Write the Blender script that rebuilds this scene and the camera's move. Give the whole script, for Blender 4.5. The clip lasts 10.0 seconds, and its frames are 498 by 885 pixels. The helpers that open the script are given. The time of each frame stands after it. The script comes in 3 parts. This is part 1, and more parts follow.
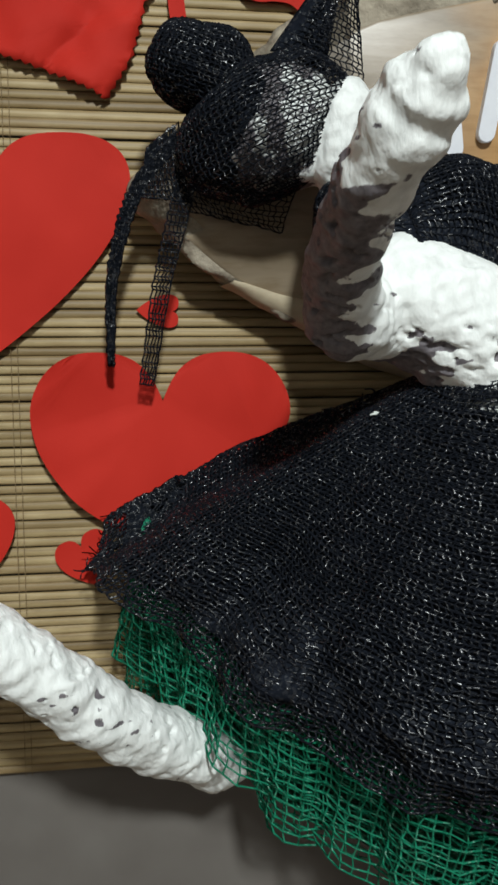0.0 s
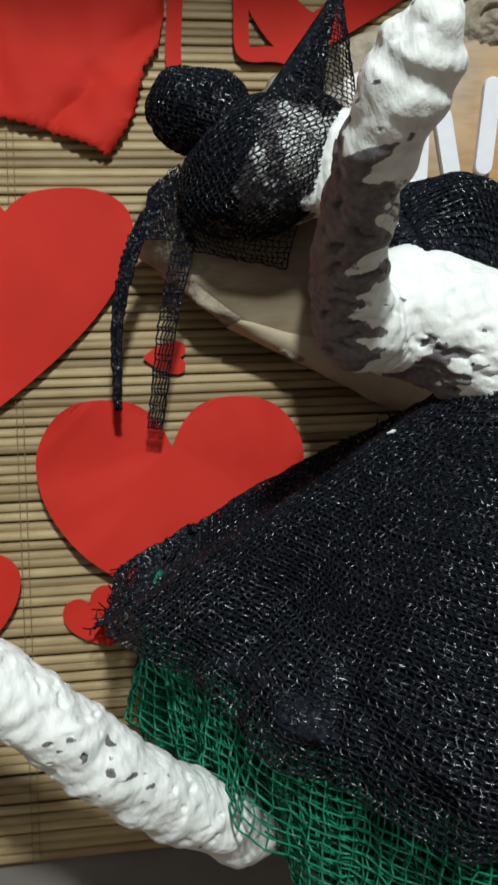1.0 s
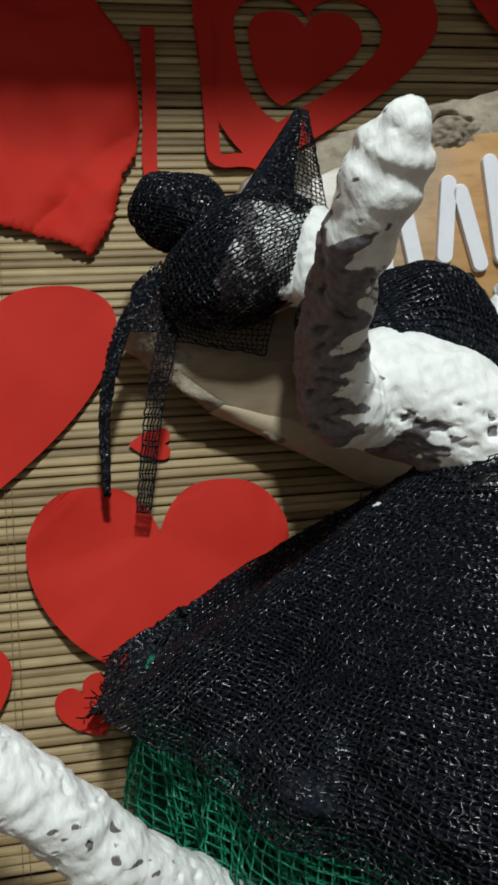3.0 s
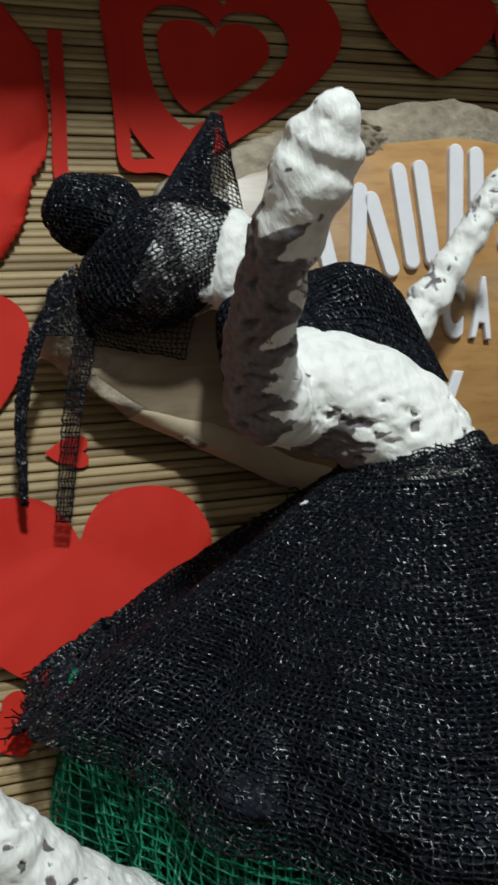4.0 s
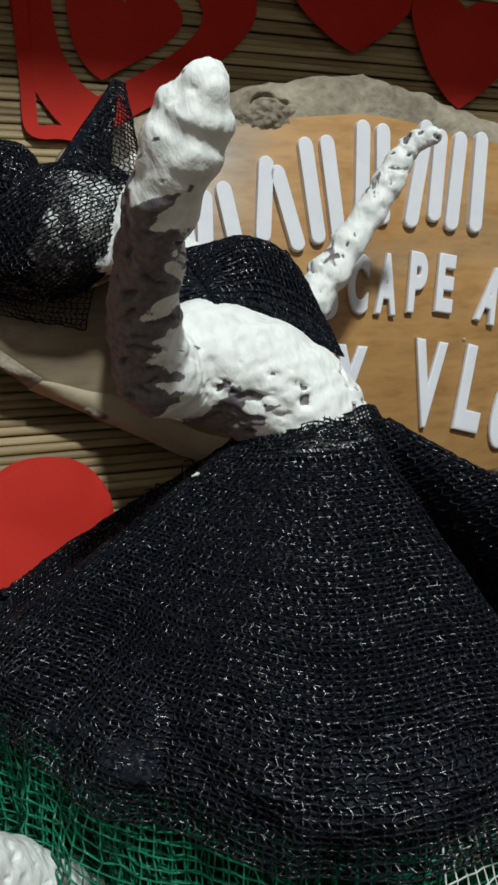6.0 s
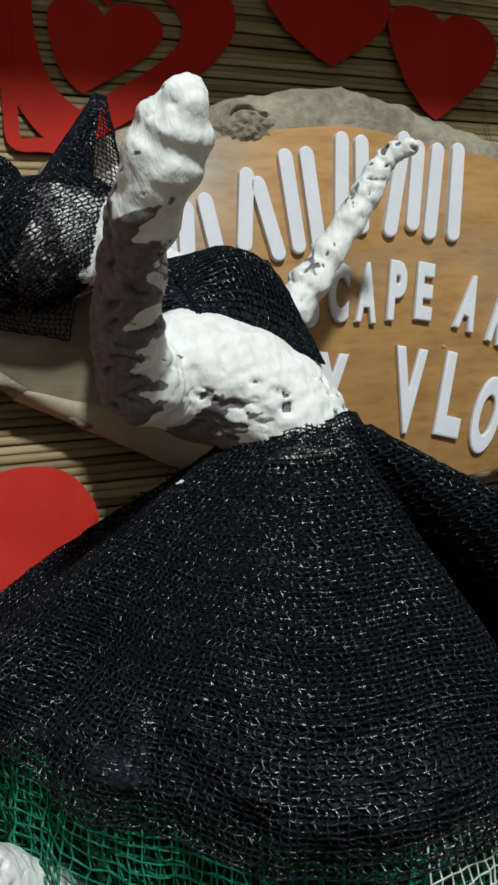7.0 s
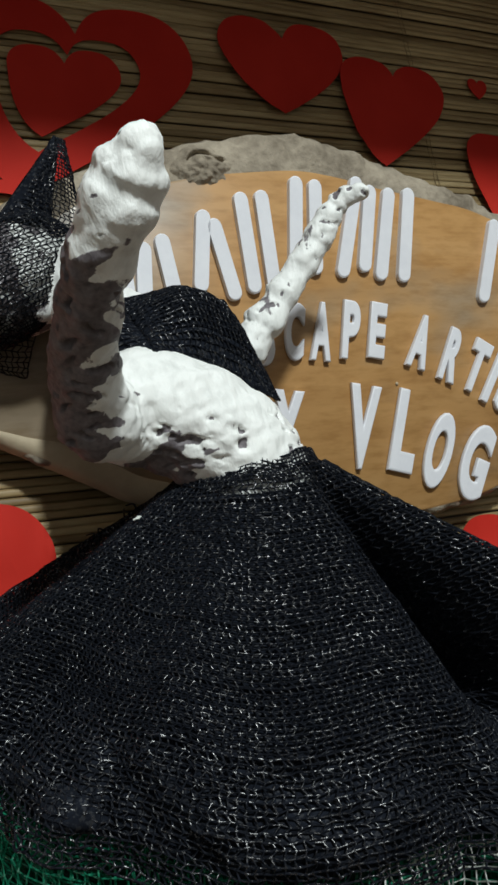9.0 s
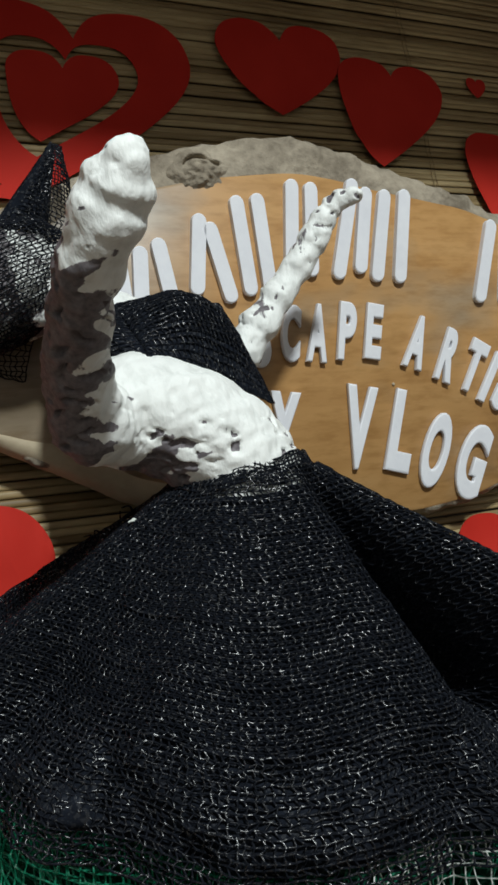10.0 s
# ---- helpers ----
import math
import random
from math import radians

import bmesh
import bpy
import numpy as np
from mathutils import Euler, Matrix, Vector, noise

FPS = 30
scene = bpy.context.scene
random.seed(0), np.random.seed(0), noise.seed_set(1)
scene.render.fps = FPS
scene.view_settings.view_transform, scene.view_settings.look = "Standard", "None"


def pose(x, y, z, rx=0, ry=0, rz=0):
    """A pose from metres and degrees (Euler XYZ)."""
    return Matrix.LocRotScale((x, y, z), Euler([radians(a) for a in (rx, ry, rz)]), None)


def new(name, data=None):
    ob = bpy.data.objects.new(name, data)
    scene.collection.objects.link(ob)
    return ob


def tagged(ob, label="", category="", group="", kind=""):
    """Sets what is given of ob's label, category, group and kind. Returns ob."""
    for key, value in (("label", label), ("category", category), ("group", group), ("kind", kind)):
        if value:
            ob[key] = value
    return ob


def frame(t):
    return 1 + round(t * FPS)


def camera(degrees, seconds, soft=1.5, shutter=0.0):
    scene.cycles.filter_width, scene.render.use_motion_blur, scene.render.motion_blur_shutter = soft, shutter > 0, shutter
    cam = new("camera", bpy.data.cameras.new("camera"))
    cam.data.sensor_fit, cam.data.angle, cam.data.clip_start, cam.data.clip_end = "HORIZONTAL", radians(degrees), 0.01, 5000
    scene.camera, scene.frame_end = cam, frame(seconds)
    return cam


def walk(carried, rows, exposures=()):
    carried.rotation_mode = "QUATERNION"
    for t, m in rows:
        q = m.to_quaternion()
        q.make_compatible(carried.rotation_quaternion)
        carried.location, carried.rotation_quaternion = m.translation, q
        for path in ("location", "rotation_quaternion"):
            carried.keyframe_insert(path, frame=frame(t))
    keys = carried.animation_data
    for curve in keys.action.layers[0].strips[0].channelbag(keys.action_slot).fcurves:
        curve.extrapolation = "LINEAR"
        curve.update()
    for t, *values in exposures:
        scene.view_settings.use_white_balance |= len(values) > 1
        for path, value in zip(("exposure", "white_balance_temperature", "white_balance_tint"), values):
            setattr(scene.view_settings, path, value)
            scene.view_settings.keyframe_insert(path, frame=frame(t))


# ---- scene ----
cam = camera(33.0, 10.0, soft=2.8, shutter=0.5)
PATH = [
    (0, -0.0126, -0.2908, 0.2619, 84.76, 0.58, -8.39),
    (0.5, -0.0144, -0.2839, 0.2448, 89.23, 1.39, -8.33),
    (1, -0.0123, -0.2819, 0.2350, 93.23, 3.04, -7.61),
    (1.5, -0.0172, -0.2816, 0.2293, 96.52, 3.96, -7.75),
    (2, -0.0198, -0.2815, 0.2264, 98.10, 4.69, -7.85),
    (3.5, -0.0209, -0.2904, 0.2322, 99.91, 6.51, -12.35),
    (4, -0.0275, -0.2833, 0.2262, 100.16, 7.96, -16.36),
    (4.5, -0.0296, -0.2797, 0.2237, 99.41, 8.17, -20.20),
    (5, -0.0246, -0.2810, 0.2230, 98.45, 8.26, -21.02),
    (5.5, -0.0133, -0.2867, 0.2231, 97.88, 7.70, -19.67),
    (7, -0.0141, -0.2919, 0.2221, 98.44, 8.73, -20.92),
    (7.5, -0.0070, -0.2991, 0.2207, 99.03, 8.48, -20.02),
    (8, -0.0095, -0.2993, 0.2212, 99.87, 8.64, -21.41),
    (8.5, -0.0139, -0.2960, 0.2208, 100.44, 9.26, -22.78),
    (9, -0.0144, -0.2953, 0.2207, 100.62, 9.49, -23.54),
    (9.5, -0.0134, -0.2978, 0.2207, 100.58, 9.41, -23.45),
    (10, -0.0112, -0.3007, 0.2217, 100.36, 9.59, -22.83),
]
walk(cam, [(t, pose(x, y, z, rx, ry, rz)) for t, x, y, z, rx, ry, rz in PATH],
     [(0, 0.08), (1, 0.16), (1.5, 0.12), (2, 0.0), (3.5, -0.08), (5, -0.1), (7, -0.06), (10, -0.06)])

# ---- light ----
world = bpy.data.worlds.new("room_air")
world.use_nodes = True
scene.world = world
world.node_tree.nodes["Background"].inputs["Color"].default_value = (0.9, 0.95, 1.0, 1)
world.node_tree.nodes["Background"].inputs["Strength"].default_value = 0.004
bulb = bpy.data.lights.new("room_bulb", "POINT")
bulb.energy, bulb.color, bulb.shadow_soft_size = 69.0, (0.93, 1.0, 0.99), 0.055
LAMP = (0.05, -1.22, 1.00)
new("room_bulb", bulb).location = LAMP


# ---- materials ----
def shader(name, rough=0.6, metal=0.0, spec=0.5):
    mat = bpy.data.materials.new(name)
    mat.use_nodes = True
    nodes, links = mat.node_tree.nodes, mat.node_tree.links
    bsdf = nodes["Principled BSDF"]
    bsdf.inputs["Roughness"].default_value = rough
    bsdf.inputs["Metallic"].default_value = metal
    bsdf.inputs["Specular IOR Level"].default_value = spec
    return mat, nodes, links, bsdf


def noise_node(nodes, links, scale, detail=4.0, stretch=(1, 1, 1), rough=0.55):
    coord, mapping, tex = nodes.new("ShaderNodeTexCoord"), nodes.new("ShaderNodeMapping"), nodes.new("ShaderNodeTexNoise")
    mapping.inputs["Scale"].default_value = stretch
    tex.inputs["Scale"].default_value, tex.inputs["Detail"].default_value, tex.inputs["Roughness"].default_value = scale, detail, rough
    links.new(coord.outputs["Object"], mapping.inputs["Vector"])
    links.new(mapping.outputs["Vector"], tex.inputs["Vector"])
    return tex.outputs["Fac"]


def ramp(nodes, links, source, *stops):
    node = nodes.new("ShaderNodeValToRGB")
    els = node.color_ramp.elements
    while len(els) < len(stops):
        els.new(0.5)
    for el, (at, col) in zip(els, stops):
        el.position, el.color = at, (*col, 1)
    links.new(source, node.inputs["Fac"])
    return node.outputs["Color"]


def mix(nodes, links, fac, a, b, kind="MIX"):
    node = nodes.new("ShaderNodeMix")
    node.data_type, node.blend_type = "RGBA", kind
    for value, socket in ((fac, node.inputs[0]), (a, node.inputs[6]), (b, node.inputs[7])):
        if isinstance(value, bpy.types.NodeSocket):
            links.new(value, socket)
        elif isinstance(value, tuple):
            socket.default_value = (*value, 1)
        else:
            socket.default_value = value
    return node.outputs[2]


def bump(nodes, links, bsdf, height, strength, distance):
    node = nodes.new("ShaderNodeBump")
    node.inputs["Strength"].default_value, node.inputs["Distance"].default_value = strength, distance
    links.new(height, node.inputs["Height"])
    links.new(node.outputs["Normal"], bsdf.inputs["Normal"])


def mottled(name, dark, light, scale, rough=0.7, stretch=(1, 1, 1), relief=0.0004, fine=6.0, spec=0.4, spread=(0.35, 0.65)):
    """Two colours mixed by coarse and fine noise, with a fine relief."""
    mat, nodes, links, bsdf = shader(name, rough, spec=spec)
    coarse = noise_node(nodes, links, scale, 5, stretch)
    small = noise_node(nodes, links, scale * fine, 3, stretch)
    col = ramp(nodes, links, coarse, (spread[0], dark), (spread[1], light))
    col = mix(nodes, links, 0.35, col, ramp(nodes, links, small, (0.3, dark), (0.7, light)))
    links.new(col, bsdf.inputs["Base Color"])
    bump(nodes, links, bsdf, small, 0.6, relief)
    return mat


def bamboo_material():
    mat, nodes, links, bsdf = shader("bamboo", 0.5, spec=0.35)
    info = nodes.new("ShaderNodeObjectInfo")
    tone = ramp(nodes, links, info.outputs["Random"], (0.0, (0.24, 0.17, 0.080)), (0.25, (0.37, 0.28, 0.145)), (0.7, (0.50, 0.39, 0.215)), (1.0, (0.31, 0.225, 0.115)))
    streak = noise_node(nodes, links, 60, 6, (0.35, 4, 9))
    blot = noise_node(nodes, links, 14, 4, (1, 1, 2.5))
    col = mix(nodes, links, 1.0, tone, ramp(nodes, links, streak, (0.3, (0.62, 0.56, 0.46)), (0.55, (1, 1, 1)), (0.75, (1.12, 1.08, 1.0))), "MULTIPLY")
    col = mix(nodes, links, 1.0, col, ramp(nodes, links, blot, (0.32, (0.50, 0.42, 0.31)), (0.55, (1, 1, 1))), "MULTIPLY")
    links.new(col, bsdf.inputs["Base Color"])
    bump(nodes, links, bsdf, streak, 0.5, 0.0004)
    return mat


def paper_material():
    mat, nodes, links, bsdf = shader("red_paper", 0.7, spec=0.12)
    soft = noise_node(nodes, links, 18, 3)
    fibre = noise_node(nodes, links, 900, 2)
    links.new(ramp(nodes, links, soft, (0.3, (0.42, 0.018, 0.011)), (0.7, (0.54, 0.030, 0.019))), bsdf.inputs["Base Color"])
    bump(nodes, links, bsdf, fibre, 0.25, 0.0001)
    return mat


def wood_material():
    """Sanded, varnished slice: honey in the middle, greyer to its ends, with long soft grain."""
    mat, nodes, links, bsdf = shader("varnished_wood", 0.36, spec=0.45)
    coord = nodes.new("ShaderNodeTexCoord")
    xyz = nodes.new("ShaderNodeSeparateXYZ")
    links.new(coord.outputs["Object"], xyz.inputs[0])
    grain = noise_node(nodes, links, 26, 6, (0.5, 1, 3.2))
    patch = noise_node(nodes, links, 22, 3, (0.8, 1, 1.4))
    pores = noise_node(nodes, links, 420, 3, (0.25, 1, 1))
    honey = ramp(nodes, links, grain, (0.22, (0.36, 0.185, 0.062)), (0.5, (0.46, 0.255, 0.095)), (0.8, (0.51, 0.30, 0.125)))
    grey = ramp(nodes, links, grain, (0.25, (0.17, 0.13, 0.085)), (0.6, (0.29, 0.23, 0.16)))
    left = nodes.new("ShaderNodeMapRange")
    left.inputs["From Min"].default_value, left.inputs["From Max"].default_value = -0.030, -0.072
    links.new(xyz.outputs["X"], left.inputs["Value"])
    add = nodes.new("ShaderNodeMath")
    add.operation, add.use_clamp = "MULTIPLY_ADD", True
    links.new(left.outputs[0], add.inputs[0])
    add.inputs[1].default_value = 1.0
    faded = nodes.new("ShaderNodeMapRange")
    faded.inputs["From Min"].default_value, faded.inputs["From Max"].default_value, faded.inputs["To Max"].default_value = 0.52, 0.75, 0.8
    links.new(patch, faded.inputs["Value"])
    links.new(faded.outputs[0], add.inputs[2])
    col = mix(nodes, links, add.outputs[0], honey, grey)
    col = mix(nodes, links, 1.0, col, ramp(nodes, links, pores, (0.3, (0.82, 0.78, 0.72)), (0.55, (1, 1, 1))), "MULTIPLY")
    links.new(col, bsdf.inputs["Base Color"])
    bump(nodes, links, bsdf, grain, 0.3, 0.0004)
    return mat


def clay_material():
    """Chalky white paint brushed over mauve-grey clay, where the attribute 'paint' says so."""
    mat, nodes, links, bsdf = shader("painted_clay", 0.62, spec=0.35)
    attr = nodes.new("ShaderNodeAttribute")
    attr.attribute_name = "paint"
    brush = noise_node(nodes, links, 230, 5, (1, 1, 0.45))
    dots = noise_node(nodes, links, 620, 2)
    cover = nodes.new("ShaderNodeMath")
    cover.operation = "MULTIPLY_ADD"
    streak = noise_node(nodes, links, 190, 4, (1, 1, 0.35), 0.65)
    links.new(streak, cover.inputs[0])
    cover.inputs[1].default_value = 1.8
    shift = nodes.new("ShaderNodeMath")
    shift.operation = "SUBTRACT"
    links.new(attr.outputs["Fac"], shift.inputs[0])
    shift.inputs[1].default_value = 0.40
    links.new(shift.outputs[0], cover.inputs[2])
    fac = nodes.new("ShaderNodeMapRange")
    fac.inputs["From Min"].default_value, fac.inputs["From Max"].default_value = 0.92, 1.02
    links.new(cover.outputs[0], fac.inputs["Value"])
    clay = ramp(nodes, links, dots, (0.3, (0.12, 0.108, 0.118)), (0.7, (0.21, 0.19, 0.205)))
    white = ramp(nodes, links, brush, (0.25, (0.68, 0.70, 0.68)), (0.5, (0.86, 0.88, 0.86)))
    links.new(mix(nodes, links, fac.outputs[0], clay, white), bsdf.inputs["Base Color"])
    bump(nodes, links, bsdf, brush, 0.9, 0.0010)
    return mat


def thread_material(name, dark, light, rough=0.38, spec=0.5, glint=(0.40, 0.47)):
    mat, nodes, links, bsdf = shader(name, rough, spec=spec)
    twist = noise_node(nodes, links, 500, 3)
    links.new(ramp(nodes, links, twist, (0.35, dark), (0.65, light)), bsdf.inputs["Base Color"])
    bump(nodes, links, bsdf, noise_node(nodes, links, 1500, 2), 0.5, 0.0002)
    gloss = nodes.new("ShaderNodeMapRange")
    gloss.inputs["From Min"].default_value, gloss.inputs["From Max"].default_value = glint
    gloss.inputs["To Min"].default_value, gloss.inputs["To Max"].default_value = rough, min(1.0, rough + 0.5)
    links.new(noise_node(nodes, links, 820, 1), gloss.inputs["Value"])
    links.new(gloss.outputs[0], bsdf.inputs["Roughness"])
    shine = nodes.new("ShaderNodeMapRange")
    shine.inputs["From Min"].default_value, shine.inputs["From Max"].default_value = glint
    shine.inputs["To Min"].default_value, shine.inputs["To Max"].default_value = min(1.0, 2.6 * spec), 0.08 * spec
    links.new(noise_node(nodes, links, 820, 1), shine.inputs["Value"])
    links.new(shine.outputs[0], bsdf.inputs["Specular IOR Level"])
    return mat


BAMBOO = bamboo_material()
PAPER = paper_material()
WOOD = wood_material()
CLAY = clay_material()
BARK = mottled("bark", (0.13, 0.105, 0.075), (0.40, 0.345, 0.265), 60, 0.85, relief=0.0022, fine=5, spread=(0.36, 0.62))
CUT = mottled("cut_edge", (0.38, 0.31, 0.21), (0.52, 0.44, 0.31), 40, 0.7)
FOAM = mottled("white_foam", (0.72, 0.73, 0.78), (0.80, 0.81, 0.85), 60, 0.6, relief=0.0001)
PLASTER = mottled("plaster", (0.10, 0.085, 0.075), (0.17, 0.155, 0.14), 6, 0.85)
PAINT = mottled("wall_paint", (0.34, 0.33, 0.325), (0.42, 0.41, 0.40), 3, 0.85)
BOARDS = mottled("floor_boards", (0.16, 0.10, 0.058), (0.26, 0.18, 0.105), 3, 0.6, (1, 8, 1))
THREAD = thread_material("black_thread", (0.0046, 0.0055, 0.0080), (0.0088, 0.0105, 0.0152), 0.24, 0.58)
# lighter, glossier copy of the black thread: puts extra glints on the lower bands
LOOSE_GLINT = thread_material("loose_glint_thread", (0.0050, 0.0060, 0.0086), (0.0105, 0.0124, 0.0178), 0.27, 0.62, (0.43, 0.50))
LINING = thread_material("black_lining", (0.0080, 0.0097, 0.0140), (0.0128, 0.0156, 0.0226), 0.75, 0.15)
GREEN = thread_material("green_thread", (0.006, 0.125, 0.066), (0.018, 0.23, 0.130), 0.42)
# darkened copy of the green: the shade inside the ruffles as a colour
GREEN_SHADE = thread_material("green_shade", (0.002, 0.022, 0.012), (0.004, 0.04, 0.02), 0.8, 0.2)
WHITE_NET = thread_material("white_thread", (0.50, 0.53, 0.50), (0.70, 0.74, 0.70), 0.5)
STITCH = thread_material("tan_thread", (0.15, 0.10, 0.05), (0.26, 0.19, 0.10), 0.7, 0.2)


# ---- building helpers ----
def part(name, bm, material, parent=None, label="", smooth=True):
    me = bpy.data.meshes.new(name)
    bm.normal_update()
    bm.to_mesh(me)
    bm.free()
    me.materials.append(material)
    for poly in me.polygons:
        poly.use_smooth = smooth
    ob = new(name, me)
    ob.parent = parent
    return tagged(ob, label)


def box(bm, x0, x1, y0, y1, z0, z1):
    vs = [bm.verts.new((x, y, z)) for x in (x0, x1) for y in (y0, y1) for z in (z0, z1)]
    for f in ((0, 1, 3, 2), (4, 6, 7, 5), (0, 4, 5, 1), (2, 3, 7, 6), (0, 2, 6, 4), (1, 5, 7, 3)):
        bm.faces.new([vs[i] for i in f])
    bmesh.ops.recalc_face_normals(bm, faces=bm.faces)
    return bm


def smooth_line(points, count, closed=False):
    """Catmull-Rom through the points."""
    pts = [Vector(p) for p in points]
    n = len(pts)
    out = []
    spans = n if closed else n - 1
    for k in range(count):
        s = k * spans / (count if closed else count - 1)
        i = min(int(s), spans - 1)
        f = s - i
        get = (lambda j: pts[j % n]) if closed else (lambda j: pts[max(0, min(n - 1, j))])
        a, b, c, d = get(i - 1), get(i), get(i + 1), get(i + 2)
        out.append(0.5 * ((2 * b) + (c - a) * f + (2 * a - 5 * b + 4 * c - d) * f * f + (3 * b - a - 3 * c + d) * f ** 3))
    return out


def tube(bm, path, radii, seg=20, count=40, rings=0.0, ring_count=0):
    """A closed tube along a smooth path; rings: how far its ridges stand out."""
    pts = smooth_line(path, count)
    rad = [v.x for v in smooth_line([(r, 0, 0) for r in radii], count)]
    loops = []
    side = Vector((0.3, 0.2, 1))
    for k, p in enumerate(pts):
        ahead = (pts[min(k + 1, count - 1)] - pts[max(k - 1, 0)]).normalized()
        u = ahead.cross(side).normalized()
        w = ahead.cross(u)
        r = rad[k] * (1 + rings * math.sin(2 * math.pi * ring_count * k / count + 0.8 * math.sin(k)))
        loops.append([bm.verts.new(p + r * (math.cos(a) * u + math.sin(a) * w)) for a in (2 * math.pi * j / seg for j in range(seg))])
    for a, b in zip(loops, loops[1:]):
        for j in range(seg):
            bm.faces.new((a[j], a[(j + 1) % seg], b[(j + 1) % seg], b[j]))
    bm.faces.new(loops[0][::-1])
    bm.faces.new(loops[-1])
    bmesh.ops.recalc_face_normals(bm, faces=bm.faces)


def ball(bm, centre, size, seg=20):
    m = Matrix.LocRotScale(centre, None, size)
    bmesh.ops.create_uvsphere(bm, u_segments=seg, v_segments=seg // 2 + 2, radius=1, matrix=m)


def sheet(fn, nu, nv, knit=0.0):
    """Quads over fn(u, v), u and v from 0 to 1; knit: how far every second row is shifted, in cells."""
    bm = bmesh.new()
    grid = [[bm.verts.new(fn(min(1, (i + knit * (j % 2)) / nu), j / nv)) for i in range(nu + 1)] for j in range(nv + 1)]
    for j in range(nv):
        for i in range(nu):
            bm.faces.new((grid[j][i], grid[j][i + 1], grid[j + 1][i + 1], grid[j + 1][i]))
    return bm


def net(name, fn, nu, nv, thick, material, parent, label="", jitter=0.0, seed=0, knit=0.0):
    """A net of real strands over fn(u, v)."""
    rnd = random.Random(seed)
    bm = sheet(fn, nu, nv, knit)
    if jitter:
        for v in bm.verts:
            v.co += Vector((rnd.uniform(-1, 1), rnd.uniform(-1, 1), rnd.uniform(-1, 1))) * jitter
    ob = part(name, bm, material, parent, label)
    wire = ob.modifiers.new("strands", "WIREFRAME")
    wire.thickness, wire.use_even_offset, wire.use_replace, wire.use_boundary = thick, False, True, True
    return ob


def cloth(name, fn, nu, nv, thick, material, parent, label=""):
    ob = part(name, sheet(fn, nu, nv), material, parent, label)
    solid = ob.modifiers.new("thickness", "SOLIDIFY")
    solid.thickness, solid.offset = thick, 0
    return ob


def thing(name, place, label, category, group="", kind=""):
    ob = new(name)
    ob.location = place
    return tagged(ob, label, category, group, kind)


def adopt(parent, ob):
    """Makes ob, built in world coordinates, a part of parent."""
    ob.parent = parent
    ob.matrix_parent_inverse = Matrix.Translation(parent.location).inverted()
    return ob


# ---- the room that closes the place ----
def slab(name, label, material, *dims):
    return tagged(part(name, box(bmesh.new(), *dims), material, smooth=False), label, kind="structure")


slab("wall_north", "dim grey plaster wall behind the bamboo blind", PLASTER, -1.8, 2.0, 0.004, 0.12, -0.95, 1.6)
slab("wall_south", "plain pale painted wall of the room", PAINT, -1.8, 2.0, -2.6, -2.5, -0.95, 1.6)
slab("wall_west", "plain pale painted wall of the room", PAINT, -1.9, -1.8, -2.5, 0.004, -0.95, 1.6)
slab("wall_east", "plain pale painted wall of the room", PAINT, 2.0, 2.1, -2.5, 0.004, -0.95, 1.6)
slab("ceiling", "plain pale painted ceiling", PAINT, -1.9, 2.1, -2.6, 0.12, 1.6, 1.7)
slab("floor", "brown wooden floor boards", BOARDS, -1.9, 2.1, -2.6, 0.12, -1.05, -0.95)
# out of view, added only to cast the shadow edge across the blind
slab("overhang", "unseen board added to shade the top of the blind", BOARDS, -0.6, 0.8, -0.300, 0.004, 0.5460, 0.5660)


# ---- bamboo blind ----
def slat_mesh(k):
    """A split cane, round to the front, slightly bent and uneven along its length."""
    rnd = random.Random(100 + k)
    bm = bmesh.new()
    n, loops = 22, []
    a, b, c = rnd.uniform(0, 6), rnd.uniform(0, 6), rnd.uniform(2.2, 3.6)
    for i in range(n + 1):
        x = -0.30 + 0.70 * i / n
        half = 0.00151 + 0.00005 * math.sin(9 * x + a) + rnd.uniform(-0.00004, 0.00004)
        dz, deep = 0.00016 * math.sin(14 * x + b), 0.00095 + 0.00012 * math.sin(c * 6 * x)
        prof = [(-1, 0.0), (-0.93, 0.55), (-0.5, 0.93), (0.0, 1.0), (0.5, 0.93), (0.93, 0.55), (1, 0.0)]
        loops.append([bm.verts.new((x, 0.0012 - deep * q, half * p + dz)) for p, q in prof])
    for l, m in zip(loops, loops[1:]):
        for j in range(6):
            bm.faces.new((l[j], m[j], m[j + 1], l[j + 1]))
        bm.faces.new((l[6], m[6], m[0], l[0]))
    bm.faces.new(loops[0][::-1])
    bm.faces.new(loops[-1])
    bmesh.ops.recalc_face_normals(bm, faces=bm.faces)
    me = bpy.data.meshes.new("slat")
    bm.to_mesh(me)
    bm.free()
    for poly in me.polygons:
        poly.use_smooth = True
    me.materials.append(BAMBOO)
    return me


